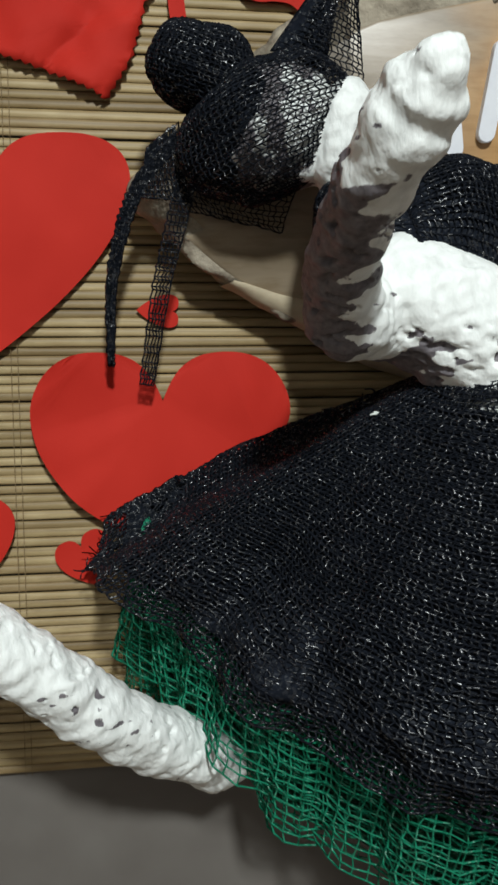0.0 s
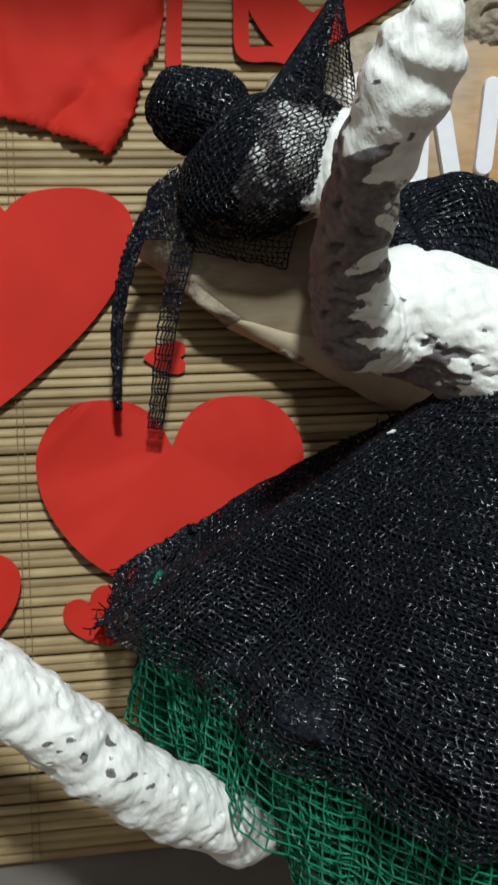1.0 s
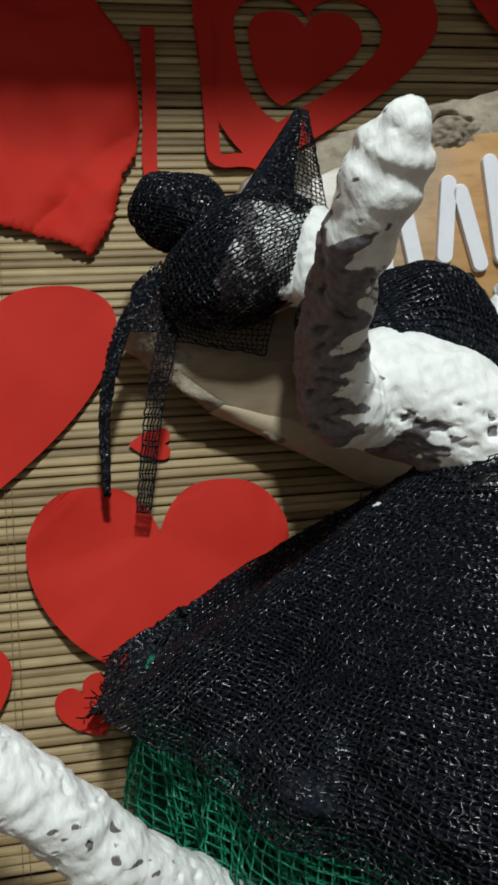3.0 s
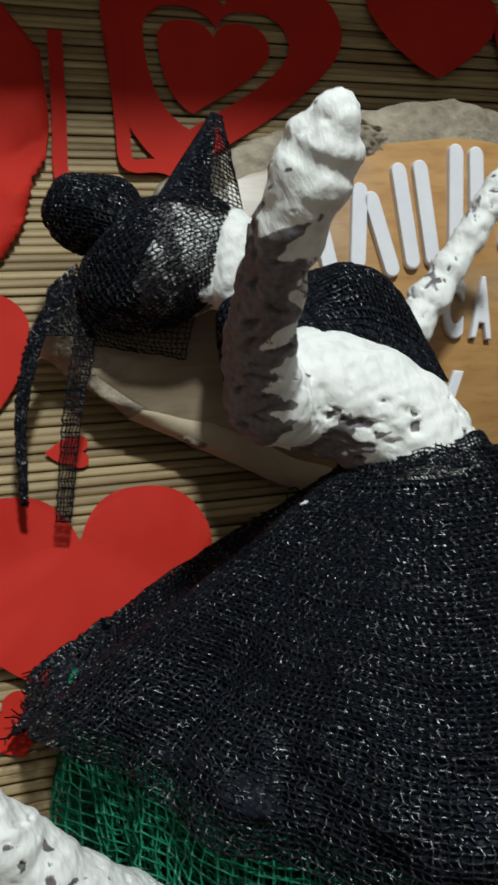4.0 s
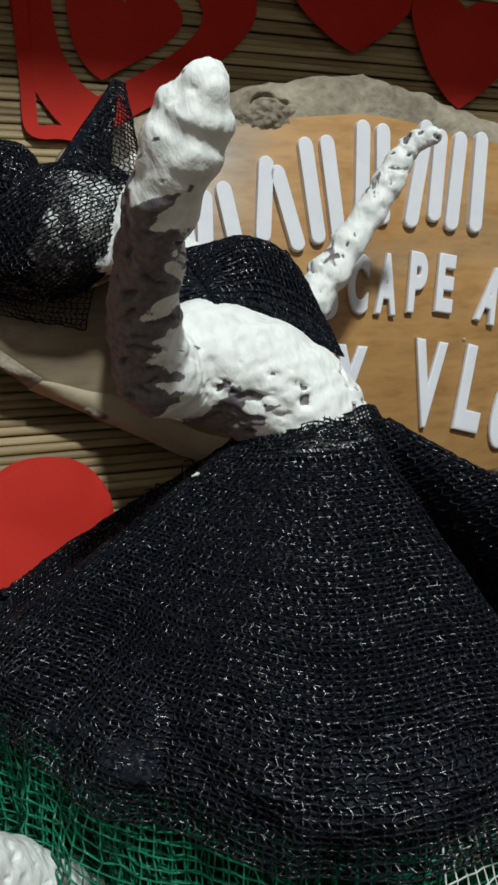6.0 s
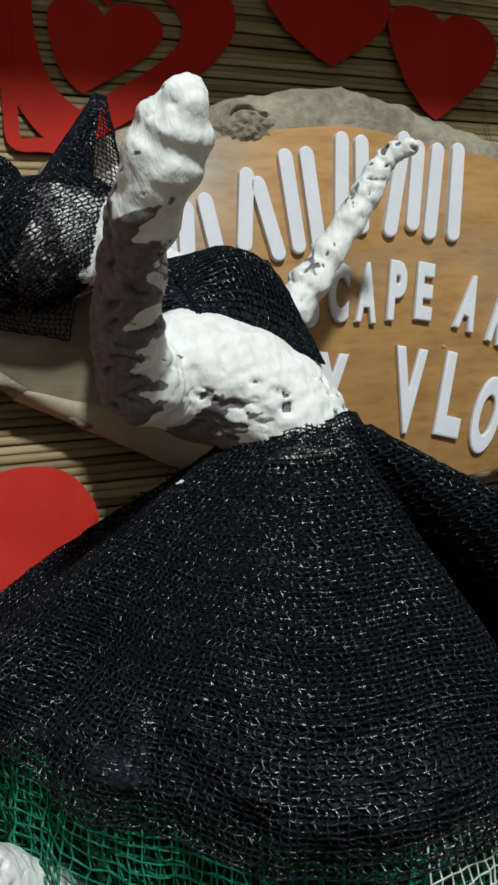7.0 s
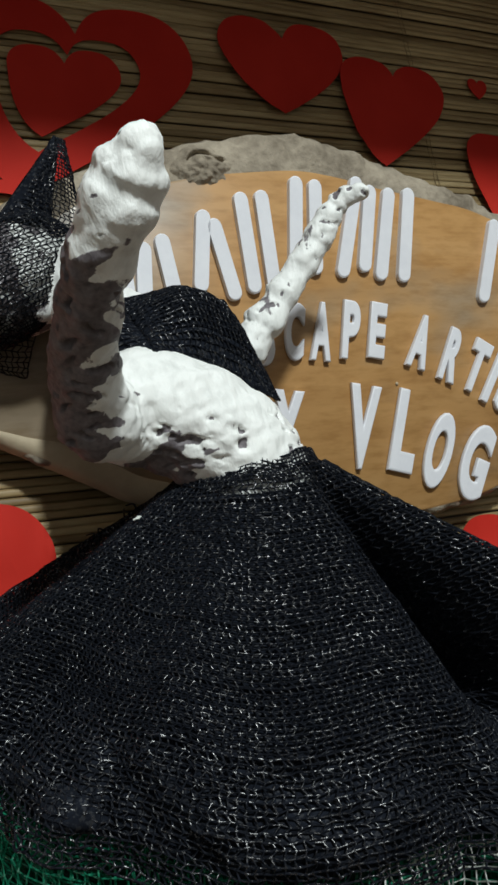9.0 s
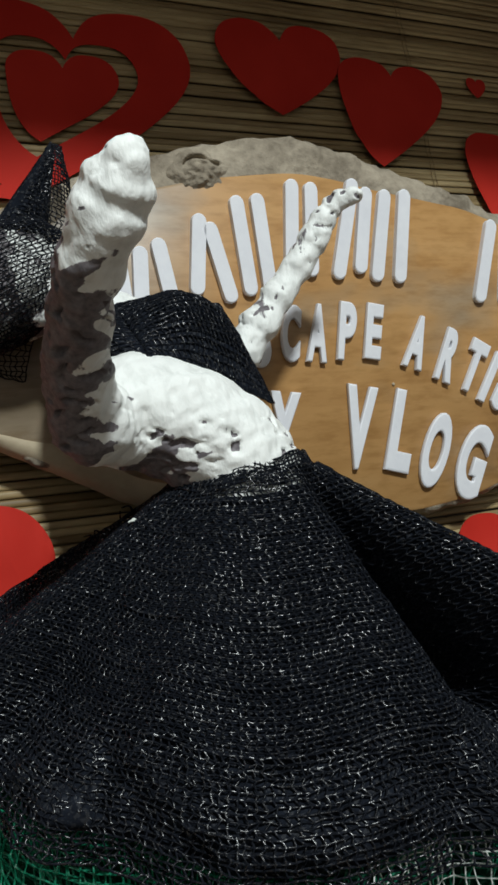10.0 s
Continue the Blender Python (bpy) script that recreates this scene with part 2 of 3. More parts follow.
blind = thing("bamboo_blind", (0, 0, 0.12), "blind of thin tan bamboo slats hung on the wall", "blind", kind="structure")
SLATS = [slat_mesh(k) for k in range(9)]
PITCH = 0.0031
rnd = random.Random(5)
for k in range(137):
    slat = new("slat", SLATS[rnd.randrange(9)])
    slat.parent = blind
    slat.location = (rnd.uniform(-0.02, 0.02), rnd.uniform(-0.0003, 0.0003), 0.0016 + PITCH * k + rnd.uniform(-0.0003, 0.0003))
    slat.rotation_euler = (0, rnd.uniform(-0.0022, 0.0022), 0)
for x in (-0.105, -0.050, 0.246):
    for d in (0, 0.0022):
        bm = bmesh.new()
        tube(bm, [(x + d, -0.0003 - 0.0006 * (k % 2), 0.12 + 0.425 * k / 60) for k in range(61)], [0.00013] * 3, 5, 180)
        adopt(blind, part("binding_thread", bm, STITCH))


# ---- paper hearts ----
def bezier(a, b, c, d, n):
    return [((1 - t) ** 3 * Vector(a) + 3 * (1 - t) ** 2 * t * Vector(b) + 3 * (1 - t) * t * t * Vector(c) + t ** 3 * Vector(d)) for t in (k / n for k in range(n))]


def heart_line(half, lobe, tip, n=16, scale=1.0):
    """The outline of a heart about its notch, from the notch to its right."""
    tx, tz = tip
    right = bezier((0, 0), (0.12 * half, lobe * 0.9), (0.30 * half, lobe), (0.52 * half, lobe), n)
    right += bezier((0.52 * half, lobe), (0.85 * half, lobe), (half, lobe * 0.3), (half, -0.10 * abs(tz)), n)
    right += bezier((half, -0.10 * abs(tz)), (half, 0.42 * tz), (0.45 * half + tx, 0.80 * tz), (tx, tz), n)
    left = bezier((tx, tz), (-0.45 * half + tx, 0.80 * tz), (-half, 0.42 * tz), (-half, -0.10 * abs(tz)), n)
    left += bezier((-half, -0.10 * abs(tz)), (-half, lobe * 0.3), (-0.85 * half, lobe), (-0.52 * half, lobe), n)
    left += bezier((-0.52 * half, lobe), (-0.30 * half, lobe), (-0.12 * half, lobe * 0.9), (0, 0), n)
    mid = Vector((tx * 0.4, tz * 0.35))
    return [mid + (p - mid) * scale for p in right + left]


def paper(bm, lines, lift, curl, seed):
    """A paper sheet between one outline and its holes, with a soft curl."""
    edges = []
    for line in lines:
        vs = [bm.verts.new((p.x, 0, p.y)) for p in line]
        edges += [bm.edges.new((a, b)) for a, b in zip(vs, vs[1:] + vs[:1])]
    bmesh.ops.triangle_fill(bm, use_beauty=True, use_dissolve=False, edges=edges, normal=(0, -1, 0))
    bmesh.ops.subdivide_edges(bm, edges=[e for e in bm.edges if e.calc_length() > 0.006], cuts=2)
    bmesh.ops.triangulate(bm, faces=bm.faces)
    for v in bm.verts:
        q = Vector((v.co.x * 30 + seed * 7.1, seed, v.co.z * 30))
        v.co.y = -lift - curl * (0.5 + 0.5 * noise.noise(q)) - 0.25 * curl * noise.noise(q * 3.3)
    low = bmesh.ops.extrude_face_region(bm, geom=list(bm.faces))
    bmesh.ops.translate(bm, vec=(0, 0.00025, 0), verts=[g for g in low["geom"] if isinstance(g, bmesh.types.BMVert)])
    bmesh.ops.recalc_face_normals(bm, faces=bm.faces)


def paper_heart(x, z, half, lobe, tip, turn, label, lift=0.0012, curl=0.0012, lines=None, seed=1):
    bm = bmesh.new()
    paper(bm, lines or [heart_line(half, lobe, tip)], lift, curl, seed)
    ob = part("paper_heart", bm, PAPER)
    ob.data.set_sharp_from_angle(angle=radians(40))
    ob.location, ob.rotation_euler = (x, 0, z), (0, math.radians(turn), 0)
    return tagged(ob, label, "paper heart", "hearts on the blind")


RED = "red cut paper heart pinned flat on the bamboo blind"
paper_heart(0.000, 0.2502, 0.0440, 0.0165, (-0.013, -0.045), 0, "large red paper heart on the bamboo blind", seed=1, curl=0.0075)
paper_heart(-0.0508, 0.3301, 0.0415, 0.0080, (-0.0064, -0.066), 0, "large red paper heart with a shallow notch on the blind", seed=2, curl=0.004)
paper_heart(0.0040, 0.2805, 0.0056, 0.0020, (0.0, -0.0122), 92, "tiny red paper heart turned on its side", seed=3, curl=0.0005)
paper_heart(-0.0287, 0.2004, 0.0098, 0.0040, (0.0, -0.0150), -24, "small tilted red paper heart on the blind", seed=4, curl=0.0006)
paper_heart(-0.0760, 0.2130, 0.0258, 0.0065, (0.006, -0.028), 0, RED, seed=5, curl=0.0035)
paper_heart(0.1740, 0.4660, 0.0320, 0.0100, (-0.005, -0.0375), 0, RED, seed=6, curl=0.0035)
paper_heart(0.2320, 0.4540, 0.0295, 0.0080, (-0.012, -0.0490), 3, RED, seed=7, curl=0.0035)
paper_heart(0.2860, 0.4580, 0.0060, 0.0022, (0.0, -0.0090), 4, "tiny red paper heart on the dark top of the blind", seed=8, curl=0.0004)
paper_heart(0.3000, 0.4200, 0.0330, 0.0085, (-0.008, -0.056), 0, RED, seed=9, curl=0.0035)
paper_heart(0.2450, 0.2320, 0.0300, 0.0080, (-0.006, -0.045), 0, RED, seed=10, curl=0.0035)
BIG = (0.0500, 0.0150, (-0.028, -0.074))
paper_heart(0.0780, 0.4560, *BIG, 0, "large red paper heart cut into a ring and a core", seed=11,
            lines=[heart_line(*BIG), heart_line(*BIG, scale=0.60)])
paper_heart(0.0780, 0.4560, *BIG, 0, "red paper heart inside a larger ring heart", seed=12, lines=[heart_line(*BIG, scale=0.46)])


def strip_line(points, width):
    pts = [p.xz for p in smooth_line([(x, 0, z) for x, z in points], 24)]
    a, b = [], []
    for k, p in enumerate(pts):
        d = (pts[min(k + 1, 23)] - pts[max(k - 1, 0)]).normalized()
        s = Vector((-d.y, d.x)) * width / 2
        a.append(p + s)
        b.append(p - s)
    return a + b[::-1]


BAND = [(0.0100, 0.4400), (0.0082, 0.4030), (0.0068, 0.3830), (0.0088, 0.3695), (0.0112, 0.3608), (0.0158, 0.3582), (0.0235, 0.3572)]
paper_heart(0, 0, 0, 0, (0, 0), 0, "red paper heart outline, cut as a narrow open band", lift=0.0022, seed=13, lines=[strip_line(BAND, 0.0054)])
HOOK = [(0.0315, 0.4400), (0.0310, 0.4030), (0.0306, 0.3880), (0.0335, 0.3850), (0.0400, 0.3853), (0.0460, 0.3845), (0.0510, 0.3810)]
paper_heart(0, 0, 0, 0, (0, 0), 0, "narrow hooked band of a red paper heart outline", lift=0.0026, seed=14, lines=[strip_line(HOOK, 0.0054)])


def torn_sheet():
    """Crumpled red sheet whose lower edge is cut with pinking shears."""
    corners = [(-0.100, 0.3760), (-0.0558, 0.3640), (-0.0355, 0.3580), (-0.0176, 0.3505), (-0.0170, 0.3490), (-0.0085, 0.3620), (-0.0035, 0.3800), (0.0030, 0.3900)]
    line = []
    for (x0, z0), (x1, z1) in zip(corners, corners[1:]):
        n = max(2, int(math.hypot(x1 - x0, z1 - z0) / 0.0016))
        for k in range(n):
            f = k / n
            side = Vector((z1 - z0, x0 - x1)).normalized() * (0.0011 if k % 2 else 0)
            line.append(Vector((x0 + (x1 - x0) * f, z0 + (z1 - z0) * f)) + side)
    line += [Vector(p) for p in ((0.0045, 0.400), (0.0040, 0.430), (-0.010, 0.452), (-0.060, 0.455), (-0.100, 0.440))]
    bm = bmesh.new()
    vs = [bm.verts.new((p.x, 0, p.y)) for p in line]
    edges = [bm.edges.new((a, b)) for a, b in zip(vs, vs[1:] + vs[:1])]
    bmesh.ops.triangle_fill(bm, use_beauty=True, use_dissolve=False, edges=edges, normal=(0, -1, 0))
    for _ in range(4):
        bmesh.ops.subdivide_edges(bm, edges=[e for e in bm.edges if e.calc_length() > 0.004], cuts=1)
        bmesh.ops.triangulate(bm, faces=bm.faces)
    for v in bm.verts:
        q = Vector((v.co.x * 38, 3.0, v.co.z * 38))
        v.co.y = -0.0020 - 0.0060 * abs(noise.noise(q)) - 0.0016 * noise.noise(q * 3)
    ob = part("red_sheet", bm, PAPER)
    solid = ob.modifiers.new("thickness", "SOLIDIFY")
    solid.thickness = 0.0003
    return tagged(ob, "crumpled red paper sheet with a pinked lower edge", "paper")


torn_sheet()


# ---- wooden sign ----
RIM = [(-0.1520, -0.0070), (-0.1400, 0.0050), (-0.1247, 0.0198), (-0.1120, 0.0330), (-0.0970, 0.0455), (-0.0782, 0.0530), (-0.0560, 0.0605), (-0.0340, 0.0672), (0.0010, 0.0722), (0.0252, 0.0697),
       (0.0505, 0.0624), (0.0775, 0.0552), (0.1010, 0.0480), (0.1350, 0.0290), (0.1560, 0.0000), (0.1500, -0.0330), (0.1240, -0.0620), (0.0896, -0.0760), (0.0652, -0.0805), (0.0428, -0.0818),
       (0.0000, -0.0790), (-0.0590, -0.0655), (-0.0860, -0.0530), (-0.1050, -0.0430), (-0.1260, -0.0320), (-0.1450, -0.0160)]
FACE_Y = -0.0148


def build_sign():
    sign = thing("wooden_sign", (0, 0, 0), "varnished oval wood slice with bark rim and raised white letters", "sign")
    n = 300
    rim = [p.xz for p in smooth_line([(x, 0, z) for x, z in RIM], n, True)]
    centre = Vector((0.000, -0.005))
    rings = []
    bm = bmesh.new()
    for y, inset, rough in ((-0.0040, 0.002, 0.0003), (-0.0055, 0.0, 0.0014), (-0.0075, 0.0, 0.0018), (-0.0102, 0.0014, 0.0022), (-0.0120, 0.25, 0.0022), (-0.0132, 0.45, 0.0020), (-0.0140, 0.65, 0.0018), (-0.0145, 0.85, 0.0012), (FACE_Y, 1.0, 0.0)):
        ring = []
        for k, p in enumerate(rim):
            d = (centre - p).normalized()
            wide = 0.0032 + 0.0115 * max(0, (p.y - centre.y) / 0.07) + 0.012 * max(0, min(1, (-0.085 - p.x) / 0.06)) * (1 if p.y > -0.02 else 0.35)
            off = inset * wide if inset > 0.01 else inset
            jag = rough * noise.noise(Vector((p.x * 160, y * 300, p.y * 160))) + 1.4 * rough * noise.noise(Vector((p.x * 45, y * 90 + 5, p.y * 45)))
            q = p + d * (off + jag)
            ring.append(bm.verts.new((q.x, y + 0.6 * jag, q.y)))
        rings.append(ring)
    for a, b in zip(rings, rings[1:]):
        for k in range(n):
            bm.faces.new((a[k], a[(k + 1) % n], b[(k + 1) % n], b[k]))
    bm.faces.new(rings[0][::-1])
    inner = [v.co.copy() for v in rings[-1]]
    bmesh.ops.recalc_face_normals(bm, faces=bm.faces)
    adopt(sign, part("bark_rim", bm, BARK, None, "grey weathered bark rim"))
    bm = bmesh.new()
    outer = [bm.verts.new(p) for p in inner]
    edge = [bm.verts.new(Vector((p.x, FACE_Y - 0.0006, p.z)) + (Vector((centre.x, FACE_Y - 0.0006, centre.y)) - Vector((p.x, FACE_Y - 0.0006, p.z))).normalized() * 0.0012) for p in inner]
    for k in range(n):
        bm.faces.new((outer[k], outer[(k + 1) % n], edge[(k + 1) % n], edge[k]))
    bm.faces.new(edge)
    bmesh.ops.recalc_face_normals(bm, faces=bm.faces)
    adopt(sign, part("sanded_face", bm, WOOD, None, "honey-brown sanded and varnished face"))
    # the bark is peeled off along the lower edge: a pale bevel
    low = [p for p in rim if p.y < -0.030 and -0.122 < p.x < -0.004]
    low.sort(key=lambda p: p.x)
    bm = bmesh.new()
    rows = []
    for k, p in enumerate(low):
        d = (Vector((0.0, 0.03)) - p).normalized()
        end = min(1.0, 4 * k / len(low), 4 * (len(low) - 1 - k) / len(low))
        wob = 0.0012 * noise.noise(Vector((p.x * 90, 3, 1)))
        rows.append([bm.verts.new((p.x + d.x * i, y, p.y + d.y * i)) for y, i in ((-0.0060, -0.0012), (-0.0120, -0.0014 + wob), (-0.0152, 0.0016 + wob), (-0.0160, 0.0030 + 0.0052 * end + wob), (-0.0150, 0.0036 + 0.0056 * end + wob))])
    for a, b in zip(rows, rows[1:]):
        for j in range(4):
            bm.faces.new((a[j], b[j], b[j + 1], a[j + 1]))
    bmesh.ops.recalc_face_normals(bm, faces=bm.faces)
    adopt(sign, part("peeled_edge", bm, CUT, None, "pale beige edge where the bark is peeled off"))
    # a knot in the bark: ringed, cracked round its upper side
    bm = bmesh.new()
    loops = []
    for j in range(15):
        r = 1 - j / 15
        loop = []
        for k in range(56):
            a = 2 * math.pi * k / 56
            ca, sa = math.cos(a), math.sin(a)
            w = r * (1 + 0.22 * noise.noise(Vector((ca * 1.2, sa * 1.2, 2.0))))
            rise = 0.0052 * (1 - r * r) ** 0.8
            crack = 0.0065 * math.exp(-((r - 0.62) / 0.07) ** 2) * max(0.0, sa - 0.05 + 0.6 * noise.noise(Vector((a * 2, 4, 1))))
            rough = 0.0016 * noise.noise(Vector((ca * 5 * r, sa * 5 * r, 7.0)))
            loop.append(bm.verts.new((-0.0330 + 0.0125 * w * ca, -0.0128 - rise + crack - rough, 0.0555 + 0.0085 * w * sa)))
        loops.append(loop)
    for a, b in zip(loops, loops[1:]):
        for k in range(56):
            bm.faces.new((a[k], a[(k + 1) % 56], b[(k + 1) % 56], b[k]))
    bm.faces.new(loops[-1])
    bmesh.ops.recalc_face_normals(bm, faces=bm.faces)
    adopt(sign, part("knot", bm, BARK, None, "grey ringed knot in the bark"))
    bm = bmesh.new()
    ball(bm, (0.0426, -0.0156, -0.0272), (0.0007, 0.0006, 0.0007), 10)
    adopt(sign, part("nail", bm, CUT, None, "tiny brown nail head"))
    return sign


SIGN = build_sign()
LETTER_Y = FACE_Y - 0.0006


def letter(ch, x, z, high, wide, turn):
    """One cut foam capital, centred at x, z."""
    cu = bpy.data.curves.new("letter", "FONT")
    cu.body, cu.size, cu.extrude, cu.bevel_depth, cu.bevel_resolution, cu.offset, cu.resolution_u = ch, 1.0, 0.02, 0.028, 2, 0.028, 6
    tmp = bpy.data.objects.new("letter", cu)
    scene.collection.objects.link(tmp)
    bpy.context.view_layer.update()
    me = bpy.data.meshes.new_from_object(tmp.evaluated_get(bpy.context.evaluated_depsgraph_get()))
    bpy.data.objects.remove(tmp)
    co = np.array([v.co for v in me.vertices])
    lo, hi = co.min(0), co.max(0)
    for v in me.vertices:
        px = ((v.co.x - lo[0]) / (hi[0] - lo[0]) - 0.5) * wide
        pz = ((v.co.y - lo[1]) / (hi[1] - lo[1]) - 0.5) * high
        py = -(v.co.z - lo[2]) / (hi[2] - lo[2]) * 0.0024
        v.co = (px, py, pz)
    me.materials.clear()
    me.materials.append(FOAM)
    for poly in me.polygons:
        poly.use_smooth = True
    me.set_sharp_from_angle(angle=radians(35))
    ob = new("letter", me)
    ob.matrix_world = pose(x, LETTER_Y, z, 0, turn, 0)
    adopt(SIGN, ob)
    return ob


def bar(x0, z0, x1, z1, wide=0.0056):
    """A plain round-ended foam bar."""
    bm = bmesh.new()
    a, b = Vector((x0, z0)), Vector((x1, z1))
    d = (b - a).normalized()
    s = Vector((-d.y, d.x))
    line = []
    for k in range(9):
        w = math.pi * k / 8
        line.append(b + (s * math.cos(w) + d * math.sin(w)) * wide / 2)
    for k in range(9):
        w = math.pi * k / 8
        line.append(a + (-s * math.cos(w) - d * math.sin(w)) * wide / 2)
    c = sum(line, Vector((0, 0))) / len(line)
    loops = []
    for y, k in ((0, 1.0), (-0.0020, 1.0), (-0.0024, 0.97)):
        loops.append([bm.verts.new((c.x + (p.x - c.x) * k, LETTER_Y + y, c.y + (p.y - c.y) * k)) for p in line])
    for p, q in zip(loops, loops[1:]):
        for k in range(18):
            bm.faces.new((p[k], p[(k + 1) % 18], q[(k + 1) % 18], q[k]))
    bm.faces.new(loops[0][::-1])
    bm.faces.new(loops[-1])
    bmesh.ops.recalc_face_normals(bm, faces=bm.faces)
    return adopt(SIGN, part("bar", bm, FOAM, smooth=False))


for row in ((-0.0379, 0.0370, -0.0406, 0.0126), (-0.0338, 0.0340, -0.0277, 0.0095), (-0.0225, 0.0440, -0.0195, 0.0120), (-0.0140, 0.0450, -0.0115, 0.0130), (0.0009, 0.0509, -0.0020, 0.0160), (0.0090, 0.0500, 0.0070, 0.0190),
            (0.0275, 0.0520, 0.0189, 0.0178), (0.0335, 0.0489, 0.0288, 0.0200), (0.0422, 0.0482, 0.0362, 0.0167), (0.0516, 0.0485, 0.0468, 0.0160), (0.0942, 0.0370, 0.0861, 0.0073), (0.1030, 0.0372, 0.0989, 0.0059), (0.1110, 0.0350, 0.1075, 0.0045),
            (-0.0541, 0.0280, -0.0505, 0.0077), (-0.0612, 0.0250, -0.0620, 0.0078), (-0.0944, 0.0127, -0.0765, 0.0225), (-0.0820, 0.0140, -0.0768, 0.0035), (-0.0700, 0.0309, -0.0680, 0.0080)):
    bar(row[0] + 0.002, row[1], row[2] + 0.002, row[3])
for ch, x, z, high, wide, turn in (("L", -0.0640, -0.0190, 0.0215, 0.0075, -8), ("A", -0.0535, -0.0155, 0.0215, 0.0085, -6), ("N", -0.0420, -0.0125, 0.0215, 0.0090, -4),
                                   ("D", -0.0300, -0.0095, 0.0215, 0.0085, 2), ("S", -0.0147, -0.0068, 0.0220, 0.0082, 6), ("C", -0.0022, -0.0052, 0.0222, 0.0080, 8),
                                   ("A", 0.0093, -0.0055, 0.0230, 0.0088, 8), ("P", 0.0224, -0.0053, 0.0233, 0.0078, 9), ("E", 0.0345, -0.0058, 0.0225, 0.0076, 10),
                                   ("A", 0.0546, -0.0108, 0.0225, 0.0095, 20), ("R", 0.0699, -0.0171, 0.0230, 0.0085, 25), ("T", 0.0820, -0.0220, 0.0230, 0.0092, 29),
                                   ("I", 0.0900, -0.0270, 0.0235, 0.0036, 32), ("S", 0.0980, -0.0315, 0.0235, 0.0080, 34), ("T", 0.1085, -0.0390, 0.0235, 0.0095, 38),
                                   ("M", -0.0330, -0.0440, 0.0310, 0.0140, 2), ("Y", -0.0087, -0.0430, 0.0320, 0.0130, 8),
                                   ("V", 0.0244, -0.0434, 0.0335, 0.0140, 11), ("L", 0.0443, -0.0465, 0.0335, 0.0115, 16), ("O", 0.0598, -0.0556, 0.0325, 0.0125, 23), ("G", 0.0778, -0.0618, 0.0330, 0.0140, 25)):
    letter(ch, x, z, high, wide, turn)
# the board leans out from the wall at its top
SIGN_AT = Vector((0.14032, -0.03055, 0.32139))
SIGN_TURN = Matrix(((0.99976, 0.02116, -0.00476), (-0.02169, 0.97536, -0.21953), (0.0, 0.21958, 0.97559)))
SIGN.matrix_world = Matrix.Translation(SIGN_AT) @ SIGN_TURN.to_4x4() @ Matrix.Translation((0, 0.0172, 0))


# ---- how the doll hangs: turned towards the room, clear of sign and blind ----
HANG = Matrix(((0.92505, 0.36391, 0.11503, -0.01617), (-0.34082, 0.92339, -0.18047, 0.06715), (-0.17178, 0.12765, 0.97754, 0.0163), (0, 0, 0, 1)))


def hung(p):
    q = HANG @ Vector(p)
    if q.z > 0.225 and q.x > -0.02:
        gap = (q - SIGN_AT).dot(-SIGN_TURN.col[1]) - 0.003
        if gap < 0:
            q -= SIGN_TURN.col[1] * -gap
    q.y = min(q.y, -0.007)
    return q


def hang(root):
    """Takes a thing and its parts from the doll's own axes to where it hangs."""
    parts = [ob for ob in root.children if ob.data]
    for ob in parts + ([root] if root.data else []):
        for v in ob.data.vertices:
            v.co = hung(v.co)
    if not root.data:
        root.location = hung(root.location)
        for ob in parts:
            ob.matrix_parent_inverse = Matrix.Translation(root.location).inverted()


# ---- doll: one mesh of painted clay ----
WAIST = Vector((0.1035, -0.055, 0.272))


